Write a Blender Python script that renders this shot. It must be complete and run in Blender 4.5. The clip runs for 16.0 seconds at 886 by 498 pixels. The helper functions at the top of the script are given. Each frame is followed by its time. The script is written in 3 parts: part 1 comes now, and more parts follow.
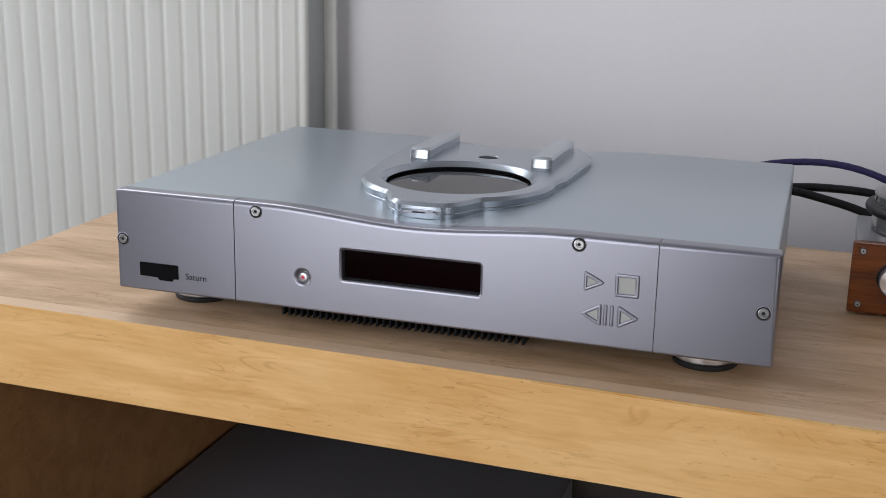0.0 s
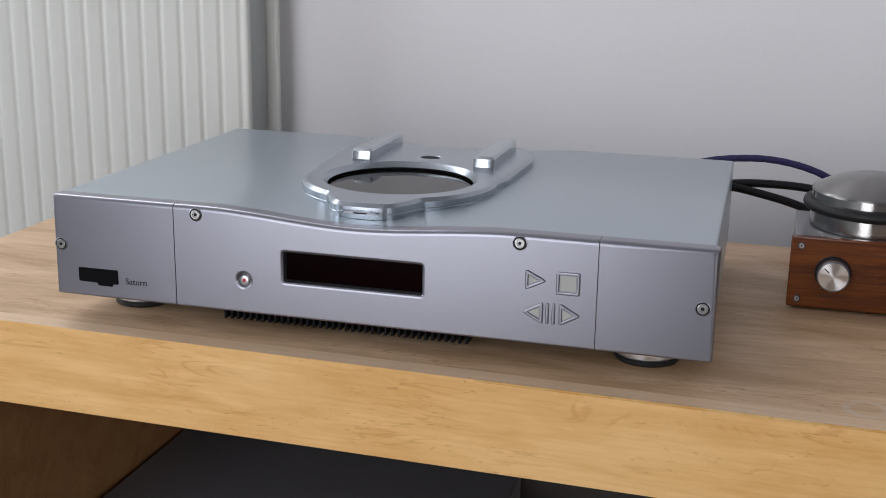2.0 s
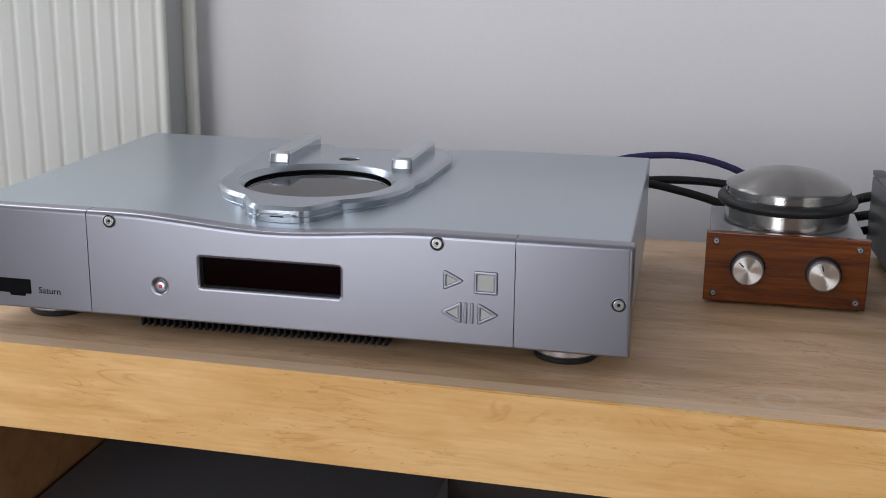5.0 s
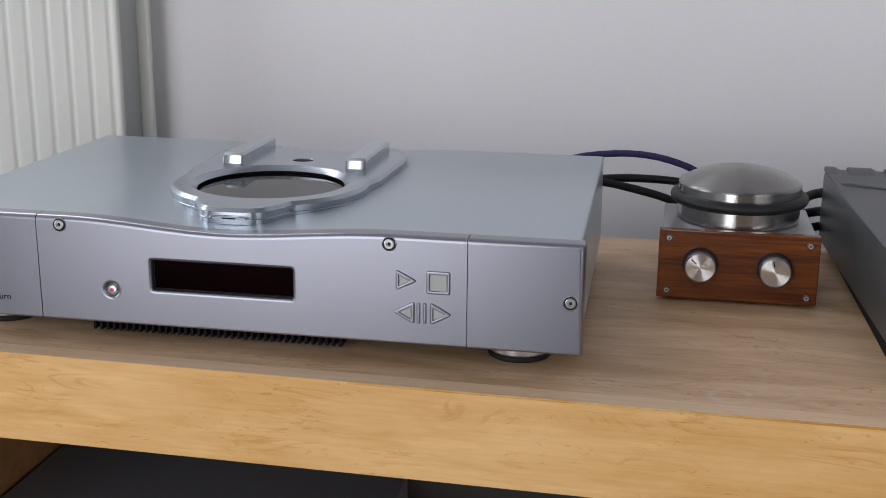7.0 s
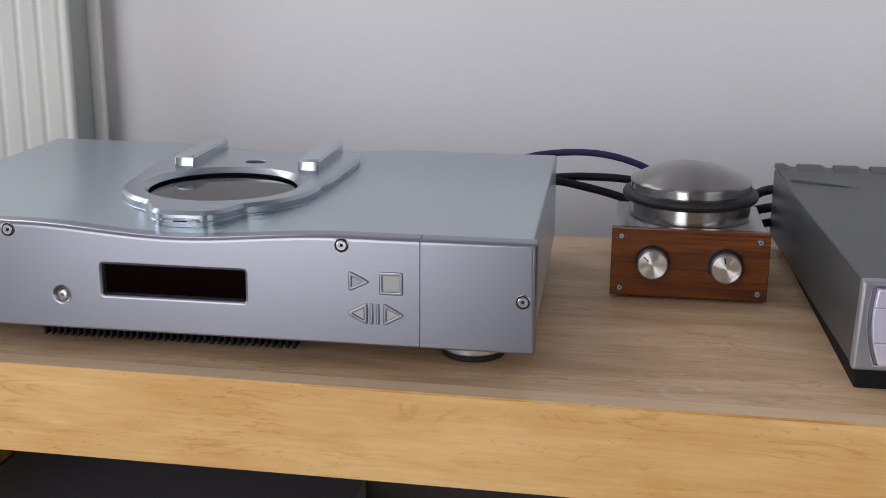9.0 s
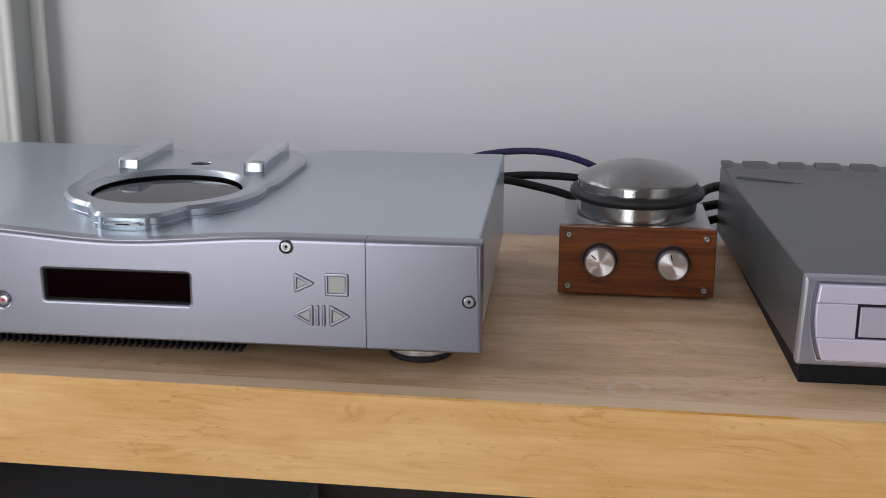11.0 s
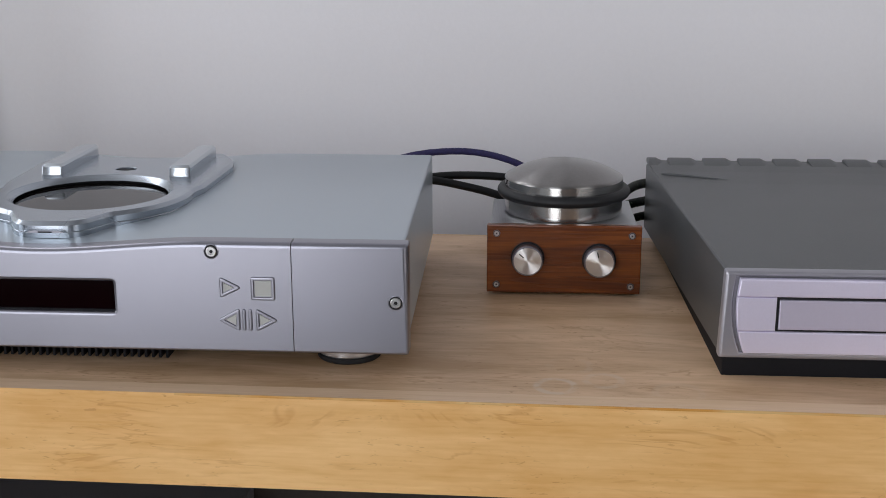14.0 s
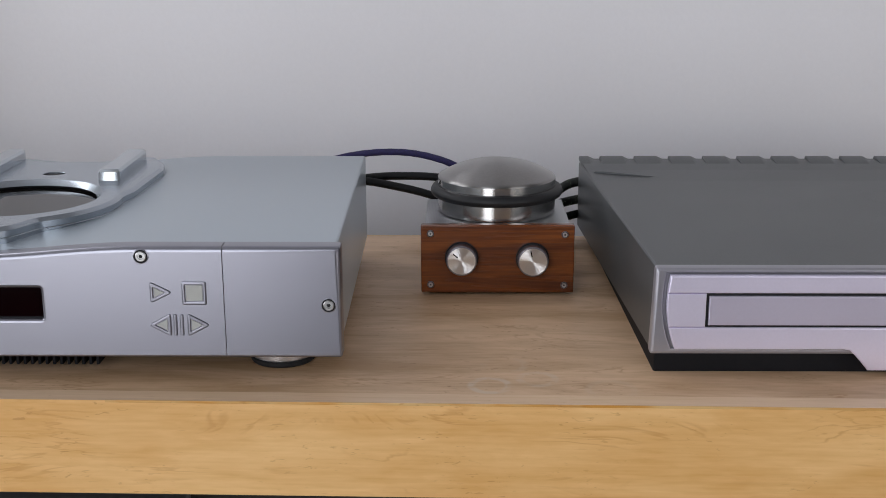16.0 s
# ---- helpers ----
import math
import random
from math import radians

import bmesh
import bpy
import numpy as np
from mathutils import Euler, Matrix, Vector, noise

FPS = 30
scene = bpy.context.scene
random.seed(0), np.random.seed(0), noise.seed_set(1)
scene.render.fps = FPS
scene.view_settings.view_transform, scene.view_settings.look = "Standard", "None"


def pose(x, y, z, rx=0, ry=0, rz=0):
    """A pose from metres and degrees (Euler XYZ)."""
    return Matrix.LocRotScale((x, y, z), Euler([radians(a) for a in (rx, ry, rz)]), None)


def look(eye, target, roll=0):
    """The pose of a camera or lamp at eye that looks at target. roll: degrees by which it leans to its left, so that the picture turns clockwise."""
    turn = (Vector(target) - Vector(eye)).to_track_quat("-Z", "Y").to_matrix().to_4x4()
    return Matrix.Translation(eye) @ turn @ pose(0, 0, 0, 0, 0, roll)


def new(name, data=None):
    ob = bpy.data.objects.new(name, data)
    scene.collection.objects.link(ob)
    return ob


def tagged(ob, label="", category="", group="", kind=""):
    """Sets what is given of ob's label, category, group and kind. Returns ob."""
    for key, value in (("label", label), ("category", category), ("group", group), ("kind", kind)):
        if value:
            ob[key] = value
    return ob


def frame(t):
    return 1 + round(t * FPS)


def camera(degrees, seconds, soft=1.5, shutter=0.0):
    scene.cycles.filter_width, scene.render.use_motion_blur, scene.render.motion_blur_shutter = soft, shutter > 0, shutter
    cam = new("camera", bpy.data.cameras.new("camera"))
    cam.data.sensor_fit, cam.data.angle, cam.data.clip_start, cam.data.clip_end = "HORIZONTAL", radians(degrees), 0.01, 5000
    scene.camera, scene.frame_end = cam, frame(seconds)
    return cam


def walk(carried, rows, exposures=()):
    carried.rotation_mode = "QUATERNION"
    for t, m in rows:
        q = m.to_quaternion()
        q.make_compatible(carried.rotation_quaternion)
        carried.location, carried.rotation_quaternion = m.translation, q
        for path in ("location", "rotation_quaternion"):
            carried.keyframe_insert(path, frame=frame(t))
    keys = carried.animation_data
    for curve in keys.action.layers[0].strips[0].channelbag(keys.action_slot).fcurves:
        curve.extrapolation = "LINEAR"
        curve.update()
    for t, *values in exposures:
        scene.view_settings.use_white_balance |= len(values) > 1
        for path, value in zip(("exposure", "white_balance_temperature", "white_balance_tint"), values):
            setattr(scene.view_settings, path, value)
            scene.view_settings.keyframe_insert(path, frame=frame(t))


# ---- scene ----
cam = camera(40.0, 16.0, soft=0.9)
PATH = [
    (0, (0.4596, -0.6995, 0.2720), (-0.1327, 1.1349, -0.2610), 1.13),
    (0.5, (0.4607, -0.6985, 0.2717), (-0.1097, 1.1431, -0.2606), 1.05),
    (1, (0.4626, -0.6980, 0.2724), (-0.0872, 1.1495, -0.2608), 1.02),
    (1.5, (0.4647, -0.6975, 0.2709), (-0.0714, 1.1553, -0.2580), 0.96),
    (2, (0.4661, -0.6970, 0.2720), (-0.0518, 1.1603, -0.2593), 0.90),
    (2.5, (0.4676, -0.6959, 0.2728), (-0.0341, 1.1653, -0.2602), 0.85),
    (3, (0.4692, -0.6957, 0.2721), (-0.0126, 1.1713, -0.2588), 0.81),
    (3.5, (0.4715, -0.6951, 0.2720), (0.0044, 1.1758, -0.2584), 0.77),
    (4, (0.4723, -0.6951, 0.2722), (0.0248, 1.1807, -0.2580), 0.73),
    (6.5, (0.4806, -0.6934, 0.2718), (0.1152, 1.2010, -0.2553), 0.53),
    (7, (0.4829, -0.6935, 0.2727), (0.1282, 1.2024, -0.2559), 0.49),
    (7.5, (0.4836, -0.6933, 0.2733), (0.1422, 1.2048, -0.2567), 0.48),
    (8, (0.4849, -0.6925, 0.2728), (0.1621, 1.2092, -0.2557), 0.41),
    (8.5, (0.4875, -0.6923, 0.2727), (0.1792, 1.2120, -0.2553), 0.34),
    (9, (0.4883, -0.6934, 0.2738), (0.1966, 1.2130, -0.2559), 0.34),
    (11.5, (0.4968, -0.6899, 0.2734), (0.2942, 1.2280, -0.2563), 0.20),
    (12, (0.4977, -0.6902, 0.2735), (0.3167, 1.2300, -0.2559), 0.19),
    (12.5, (0.4995, -0.6918, 0.2735), (0.3352, 1.2302, -0.2543), 0.12),
    (13, (0.5007, -0.6913, 0.2742), (0.3530, 1.2317, -0.2553), 0.10),
    (13.5, (0.5025, -0.6922, 0.2746), (0.3654, 1.2316, -0.2548), 0.04),
    (14, (0.5051, -0.6921, 0.2752), (0.3777, 1.2320, -0.2553), -0.11),
    (14.5, (0.5052, -0.6918, 0.2756), (0.4080, 1.2338, -0.2561), -0.11),
    (15, (0.5089, -0.6925, 0.2752), (0.4280, 1.2343, -0.2546), -0.19),
    (15.5, (0.5108, -0.6930, 0.2749), (0.4454, 1.2347, -0.2540), -0.31),
    (16, (0.5100, -0.6917, 0.2761), (0.4801, 1.2361, -0.2556), -0.17),
]
walk(cam, [(t, look(eye, target, roll)) for t, eye, target, roll in PATH])

# ---- world, daylight, room light ----
world = bpy.data.worlds.new("sky")
scene.world = world
world.use_nodes = True
_wn = world.node_tree.nodes
_sky = _wn.new("ShaderNodeTexSky")
_sky.sky_type, _sky.sun_disc = "NISHITA", False
_sky.sun_elevation, _sky.sun_rotation = radians(32), radians(150)
world.node_tree.links.new(_sky.outputs[0], _wn["Background"].inputs[0])
_wn["Background"].inputs[1].default_value = 0.08

SUN = new("sun", bpy.data.lights.new("sun", "SUN"))
SUN.data.energy, SUN.data.angle, SUN.data.color = 0.6, radians(20), (1.0, 0.96, 0.9)
SUN.matrix_world = look((2, 6, 5), (0, 0, 0))


def window_light(name, at, to, wide, high, watts, colour):
    """Daylight that comes in through one opening of the room."""
    lamp = new(name, bpy.data.lights.new(name, "AREA"))
    lamp.data.shape, lamp.data.size, lamp.data.size_y = "RECTANGLE", wide, high
    lamp.data.energy, lamp.data.color = watts, colour
    lamp.matrix_world = look(at, to)
    return lamp


FLOOR, CEIL = -0.75, 1.75
WEST, EAST, NORTH, SOUTH = -2.2, 4.3, 0.56, -2.2
window_light("daylight_terrace_door", (-0.47, SOUTH - 0.1, 0.5), (-0.47, 0, 0.5), 1.2, 2.3, 29, (0.935, 0.95, 1.0))
window_light("daylight_large_window", (2.95, SOUTH - 0.1, 0.5), (2.95, 0, 0.5), 2.3, 2.3, 30, (0.93, 0.935, 1.0))
window_light("daylight_side_window", (WEST - 0.1, -0.75, 0.65), (0, -0.75, 0.65), 1.3, 1.5, 31, (0.95, 0.95, 1.0))
window_light("daylight_radiator_window", (-0.95, NORTH + 0.1, 1.10), (-0.95, 0, 1.10), 1.5, 1.1, 24, (0.96, 0.97, 1.0))


# ---- materials ----
def mat(name, colour, rough=0.5, metal=0.0, spread=0.06, scale=8.0, fine=120.0, bump=0.05, stretch=(1, 1, 1),
        rough_spread=0.08, coat=0.0, aniso=0.0, radial="", ior=1.5, spots=0.0):
    """A surface with variation at two scales, uneven gloss and fine relief."""
    m = bpy.data.materials.new(name)
    m.use_nodes = True
    n, l = m.node_tree.nodes, m.node_tree.links
    b = n["Principled BSDF"]
    b.inputs["Metallic"].default_value = metal
    b.inputs["IOR"].default_value = ior
    b.inputs["Coat Weight"].default_value = coat
    b.inputs["Coat Roughness"].default_value = 0.12
    b.inputs["Anisotropic"].default_value = aniso
    b.inputs["Anisotropic Rotation"].default_value = 0.25 if radial else 0.0
    tc, mp = n.new("ShaderNodeTexCoord"), n.new("ShaderNodeMapping")
    mp.inputs["Scale"].default_value = stretch
    l.new(tc.outputs["Object"], mp.inputs["Vector"])
    big, small = n.new("ShaderNodeTexNoise"), n.new("ShaderNodeTexNoise")
    for t, s in ((big, scale), (small, fine)):
        t.inputs["Scale"].default_value = s
        t.inputs["Detail"].default_value = 4
        l.new(mp.outputs[0], t.inputs["Vector"])
    mix = n.new("ShaderNodeMix")
    mix.data_type = "FLOAT"
    mix.inputs[0].default_value = 0.4
    l.new(big.outputs[0], mix.inputs[2])
    l.new(small.outputs[0], mix.inputs[3])
    ramp = n.new("ShaderNodeValToRGB")
    lo = [c * (1 - spread) for c in colour]
    hi = [min(1, c * (1 + spread)) for c in colour]
    ramp.color_ramp.elements[0].position, ramp.color_ramp.elements[1].position = 0.3, 0.7
    ramp.color_ramp.elements[0].color, ramp.color_ramp.elements[1].color = (*lo, 1), (*hi, 1)
    l.new(mix.outputs[0], ramp.inputs[0])
    l.new(ramp.outputs[0], b.inputs["Base Color"])
    if spots:
        # bright threads among dark ones
        dot, edge, mx = n.new("ShaderNodeTexNoise"), n.new("ShaderNodeMapRange"), n.new("ShaderNodeMix")
        dot.inputs["Scale"].default_value = spots
        edge.inputs["From Min"].default_value, edge.inputs["From Max"].default_value = 0.60, 0.68
        mx.data_type = "RGBA"
        mx.inputs[7].default_value = (0.16, 0.22, 0.14, 1)
        l.new(mp.outputs[0], dot.inputs["Vector"])
        l.new(dot.outputs[0], edge.inputs["Value"])
        l.new(edge.outputs[0], mx.inputs[0])
        l.new(ramp.outputs[0], mx.inputs[6])
        l.new(mx.outputs[2], b.inputs["Base Color"])
    rr = n.new("ShaderNodeMapRange")
    rr.inputs["To Min"].default_value = max(0.02, rough - rough_spread)
    rr.inputs["To Max"].default_value = rough + rough_spread
    l.new(big.outputs[0], rr.inputs["Value"])
    l.new(rr.outputs[0], b.inputs["Roughness"])
    bp = n.new("ShaderNodeBump")
    bp.inputs["Strength"].default_value, bp.inputs["Distance"].default_value = bump, 0.001
    l.new(small.outputs[0], bp.inputs["Height"])
    if bump > 0:
        l.new(bp.outputs[0], b.inputs["Normal"])
    if radial:
        tg = n.new("ShaderNodeTangent")
        tg.direction_type, tg.axis = "RADIAL", radial
        l.new(tg.outputs[0], b.inputs["Tangent"])
    return m


def wood(name, light, dark, grain=1.0, rough=0.42, flecks=0.5, coat=0.0, rings=(), ring_z=0.75, lines=0.4, streaks=0.25, straight=1.0, ramp_at=(0.38, 0.62), ior=1.42):
    """Sawn veneer with the grain along x: cloudy figure, fine streaks, thin wavy growth lines, small dark flecks, and old ring marks."""
    m = bpy.data.materials.new(name)
    m.use_nodes = True
    n, l = m.node_tree.nodes, m.node_tree.links
    b = n["Principled BSDF"]
    b.inputs["IOR"].default_value = ior
    b.inputs["Coat Weight"].default_value, b.inputs["Coat Roughness"].default_value = coat, 0.25
    tc = n.new("ShaderNodeTexCoord")

    def mapped(s, at=(0, 0, 0)):
        mp = n.new("ShaderNodeMapping")
        mp.inputs["Scale"].default_value = [v * grain for v in s]
        mp.inputs["Location"].default_value = at
        l.new(tc.outputs["Object"], mp.inputs["Vector"])
        return mp.outputs[0]

    def noise_at(vec, detail, distort=0.0):
        t = n.new("ShaderNodeTexNoise")
        t.inputs["Scale"].default_value, t.inputs["Detail"].default_value, t.inputs["Distortion"].default_value = 1.0, detail, distort
        l.new(vec, t.inputs["Vector"])
        return t.outputs[0]

    def calc(op, p, q):
        k = n.new("ShaderNodeMath")
        k.operation = op
        for i, v in enumerate((p, q)):
            if isinstance(v, (int, float)):
                k.inputs[i].default_value = v
            else:
                l.new(v, k.inputs[i])
        return k.outputs[0]

    def stepped(v, lo, hi):
        k = n.new("ShaderNodeMapRange")
        k.interpolation_type = "SMOOTHSTEP"
        k.inputs["From Min"].default_value, k.inputs["From Max"].default_value = lo, hi
        l.new(v, k.inputs["Value"])
        return k.outputs[0]

    def blend(amount, base, colour):
        k = n.new("ShaderNodeMix")
        k.data_type = "RGBA"
        l.new(amount, k.inputs[0])
        l.new(base, k.inputs[6])
        k.inputs[7].default_value = (*colour, 1)
        return k.outputs[2]

    s = 1.0 / straight
    cloud = noise_at(mapped((13 * s, 42, 42)), 6, 0.6)
    streak = noise_at(mapped((30 * s, 420, 420)), 4, 0.3)
    weave = noise_at(mapped((75 * s, 260, 260)), 3, 0.4)
    tone = calc("ADD", calc("MULTIPLY", cloud, 0.85 - streaks), calc("ADD", calc("MULTIPLY", streak, streaks), calc("MULTIPLY", weave, 0.15)))
    ramp = n.new("ShaderNodeValToRGB")
    ramp.color_ramp.elements[0].position, ramp.color_ramp.elements[1].position = ramp_at
    ramp.color_ramp.elements[0].color, ramp.color_ramp.elements[1].color = (*light, 1), (*dark, 1)
    l.new(tone, ramp.inputs[0])
    out = ramp.outputs[0]
    # growth lines: thin contours of a slow swirl, seen in places
    swirl = noise_at(mapped((9 * s, 30, 30), (3.1, 1.7, 0.4)), 4, 0.9)
    near = calc("ABSOLUTE", calc("SUBTRACT", calc("FRACT", calc("MULTIPLY", swirl, 12.0), 0.0), 0.5), 0.0)
    contour = calc("SUBTRACT", 1.0, stepped(near, 0.0, 0.2))
    here = stepped(noise_at(mapped((16 * s, 40, 40), (0.3, 5.2, 1.1)), 2), 0.5, 0.68)
    out = blend(calc("MULTIPLY", calc("MULTIPLY", contour, here), lines), out, (dark[0] * 0.72, dark[1] * 0.58, dark[2] * 0.42))
    # pores and small dark flecks, in loose groups
    dots = stepped(noise_at(mapped((170 * s, 520, 520)), 2, 0.9), 0.62, 0.72)
    group = stepped(noise_at(mapped((18, 30, 30), (7.3, 0.2, 2.0)), 2), 0.42, 0.62)
    out = blend(calc("MULTIPLY", calc("MULTIPLY", dots, group), flecks), out, (dark[0] * 0.56, dark[1] * 0.43, dark[2] * 0.30))
    gloss = calc("ADD", rough - 0.08, calc("MULTIPLY", cloud, 0.16))
    for cx, cy, r, faint in rings:
        dist = n.new("ShaderNodeVectorMath")
        dist.operation = "DISTANCE"
        l.new(tc.outputs["Object"], dist.inputs[0])
        dist.inputs[1].default_value = (cx, cy, ring_z)
        band = calc("SUBTRACT", 1.0, stepped(calc("ABSOLUTE", calc("SUBTRACT", dist.outputs["Value"], r), 0.0), 0.0008, 0.0036))
        worn = calc("MULTIPLY", band, calc("MULTIPLY", stepped(noise_at(mapped((90, 90, 90)), 3), 0.32, 0.6), faint))
        out = blend(worn, out, (0.66, 0.55, 0.44))
        gloss = calc("ADD", gloss, calc("MULTIPLY", worn, 0.3))
    l.new(out, b.inputs["Base Color"])
    l.new(gloss, b.inputs["Roughness"])
    bp = n.new("ShaderNodeBump")
    bp.inputs["Strength"].default_value, bp.inputs["Distance"].default_value = 0.1, 0.0003
    l.new(streak, bp.inputs["Height"])
    l.new(bp.outputs[0], b.inputs["Normal"])
    return m


# Unseen walls, made far darker than the north wall to hold back bounce
WALL_DIM = mat("dimmed_wall_paint", (0.20, 0.195, 0.20), 0.8, spread=0.03, scale=2.0, fine=260, bump=0.1)
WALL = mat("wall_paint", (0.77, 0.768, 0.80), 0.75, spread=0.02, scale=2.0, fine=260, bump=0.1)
# Unseen ceiling, greyed so that less light comes down from it
CEILING = mat("ceiling_paint_dimmed", (0.42, 0.42, 0.42), 0.8, spread=0.02, scale=2.0, fine=200, bump=0.1)
CARPET = mat("carpet", (0.10, 0.082, 0.07), 0.95, spread=0.25, scale=14, fine=400, bump=0.6)
# Grey that carries the shade on the radiator's side
RADIATOR_SHADED = mat("radiator_side_shade", (0.36, 0.385, 0.385), 0.45, spread=0.04, scale=6, fine=160)
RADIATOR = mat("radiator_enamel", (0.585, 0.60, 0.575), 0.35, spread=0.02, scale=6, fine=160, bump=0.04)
# Same maple as the front edge; the wall's sheen is greyed into it
MAPLE_TOP = wood("maple_top_sheen", (0.715, 0.497, 0.318), (0.49, 0.310, 0.172), rough=0.46, flecks=0.6, lines=0.45, streaks=0.16, straight=1.3, ior=1.36,
                 rings=((0.527, 0.001, 0.0115, 0.65), (0.556, 0.012, 0.011, 0.40), (0.536, 0.036, 0.013, 0.22), (0.600, -0.004, 0.014, 0.15)))
# A paler strip of wood, with the sheen on its top coloured in
MAPLE_LIP = wood("maple_lip_sheen", (0.78, 0.575, 0.39), (0.68, 0.48, 0.30), rough=0.42, flecks=0.3, lines=0.15, streaks=0.4, straight=2.0, ior=1.38)
MAPLE_EDGE = wood("maple_front_edge", (0.85, 0.538, 0.232), (0.69, 0.380, 0.122), rough=0.45, flecks=0.42, lines=0.40, streaks=0.26, straight=1.3, coat=0.08, ramp_at=(0.36, 0.64))
EDGE_LINE = wood("amber_edge_line", (0.66, 0.42, 0.17), (0.58, 0.27, 0.05), rough=0.4, flecks=0.3, lines=0.3, coat=0.1, ramp_at=(0.42, 0.56))
# Darker copy of the maple: the shade below the top is in its colour
MAPLE_SHADED = wood("maple_shaded", (0.36, 0.190, 0.080), (0.27, 0.130, 0.050), rough=0.5, flecks=0.4, lines=0.3)
# Near black in place of the deep shade below the shelf top
SHADE_BOARD = mat("shade_board_black", (0.045, 0.038, 0.034), 0.6, spread=0.2, scale=9, fine=300, ior=1.35)
ROSEWOOD = wood("reddish_hardwood", (0.285, 0.080, 0.015), (0.080, 0.018, 0.005), grain=2.0, rough=0.26, flecks=0.2, coat=0.22, lines=0.1, streaks=0.28, straight=4.0, ramp_at=(0.36, 0.62))
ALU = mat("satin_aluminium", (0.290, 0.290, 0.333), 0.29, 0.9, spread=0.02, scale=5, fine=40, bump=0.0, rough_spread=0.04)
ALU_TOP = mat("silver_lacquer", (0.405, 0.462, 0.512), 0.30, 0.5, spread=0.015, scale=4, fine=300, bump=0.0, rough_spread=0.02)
ALU_ARM = mat("polished_aluminium", (0.48, 0.52, 0.56), 0.20, 0.95, spread=0.02, scale=5, fine=800, bump=0.01, rough_spread=0.02)
ALU_LID = mat("machined_aluminium", (0.395, 0.435, 0.482), 0.27, 0.95, spread=0.02, scale=5, fine=800, bump=0.015, rough_spread=0.03)
SATIN = mat("satin_steel", (0.66, 0.65, 0.66), 0.34, 0.95, spread=0.03, scale=30, fine=500, bump=0.02)
CHROME = mat("polished_steel", (0.70, 0.70, 0.71), 0.24, 1.0, spread=0.03, scale=30, fine=300, bump=0.02, rough_spread=0.03)
SCREW_STEEL = mat("grey_screw_steel", (0.40, 0.40, 0.40), 0.30, 1.0, spread=0.05, scale=60, fine=500, bump=0.02)
# Black that stands in for the shade inside recesses, gaps and sockets
SCREW_DARK = mat("recess_shade", (0.018, 0.018, 0.02), 0.6, 0.0, ior=1.25, spread=0.2)
STEEL = mat("brushed_steel", (0.56, 0.55, 0.54), 0.15, 1.0, spread=0.1, scale=6, fine=500, bump=0.04, stretch=(1, 1, 14), aniso=0.9, radial="Z", rough_spread=0.03)
# Same steel as the body, darkened for the dim reflection on the dome
STEEL_DOME = mat("brushed_steel_dimmed", (0.28, 0.272, 0.266), 0.30, 1.0, spread=0.10, scale=30, fine=600, bump=0.05, aniso=0.9, radial="Z", rough_spread=0.06)
TURNED = mat("turned_aluminium", (0.80, 0.79, 0.79), 0.36, 1.0, spread=0.03, scale=20, fine=900, bump=0.02, aniso=0.97, radial="Y", rough_spread=0.02)
GLASS = mat("smoked_glass", (0.007, 0.0065, 0.006), 0.02, 0.0, spread=0.1, scale=10, fine=60, bump=0.0, rough_spread=0.01, ior=1.32)
DISPLAY = mat("display_filter", (0.0035, 0.0004, 0.0008), 0.12, 0.0, ior=1.06, spread=0.3, scale=18, fine=60, bump=0.0, rough_spread=0.02)
BLACK = mat("black_plastic", (0.009, 0.009, 0.011), 0.55, ior=1.22, spread=0.2, scale=20, fine=300, bump=0.08)
BLACK_PAINT = mat("black_painted_metal", (0.145, 0.145, 0.160), 0.5, spread=0.12, scale=6, fine=700, bump=0.1)
RUBBER = mat("black_rubber", (0.012, 0.0125, 0.014), 0.5, ior=1.4, spread=0.15, scale=30, fine=300, bump=0.06)
CABLE = mat("black_cable_jacket", (0.008, 0.0085, 0.010), 0.45, ior=1.38, spread=0.15, scale=40, fine=400, bump=0.08)
NAVY = mat("navy_braid", (0.018, 0.014, 0.075), 0.75, spread=0.45, scale=500, fine=1400, bump=0.5)
BRAID = mat("black_braid", (0.010, 0.013, 0.010), 0.6, ior=1.35, spread=0.7, scale=420, fine=1300, bump=0.5, spots=520)
BUTTON = mat("translucent_button", (0.40, 0.405, 0.385), 0.35, spread=0.03, scale=60, fine=400, bump=0.02)
RED = mat("red_indicator", (0.62, 0.03, 0.07), 0.3, spread=0.05)
INK = mat("dark_print", (0.005, 0.005, 0.006), 0.6, ior=1.12, spread=0.1)
GREY_CAST = mat("grey_cast_metal", (0.082, 0.087, 0.091), 0.38, 0.35, spread=0.12, scale=7, fine=900, bump=0.14, rough_spread=0.07)
SILVER = mat("silver_painted_plate", (0.79, 0.75, 0.92), 0.36, 0.55, spread=0.03, scale=9, fine=700, bump=0.03)
SILVER_GREY = mat("grey_front_surround", (0.34, 0.335, 0.372), 0.32, 0.55, spread=0.03, scale=9, fine=700, bump=0.04)
SILVER_DIM = mat("silver_drawer_paint", (0.62, 0.585, 0.72), 0.36, 0.55, spread=0.03, scale=9, fine=700, bump=0.03)
AMP_CASE = mat("grey_anodised_case", (0.42, 0.43, 0.44), 0.38, 0.8, spread=0.04, scale=9, fine=600, bump=0.04)
PALE_BOX = mat("pale_grey_plastic", (0.45, 0.44, 0.46), 0.4, spread=0.05)


# ---- building helpers ----
def up_chain(ob):
    p = Vector((0, 0, 0))
    while ob:
        p += ob.location
        ob = ob.parent
    return p


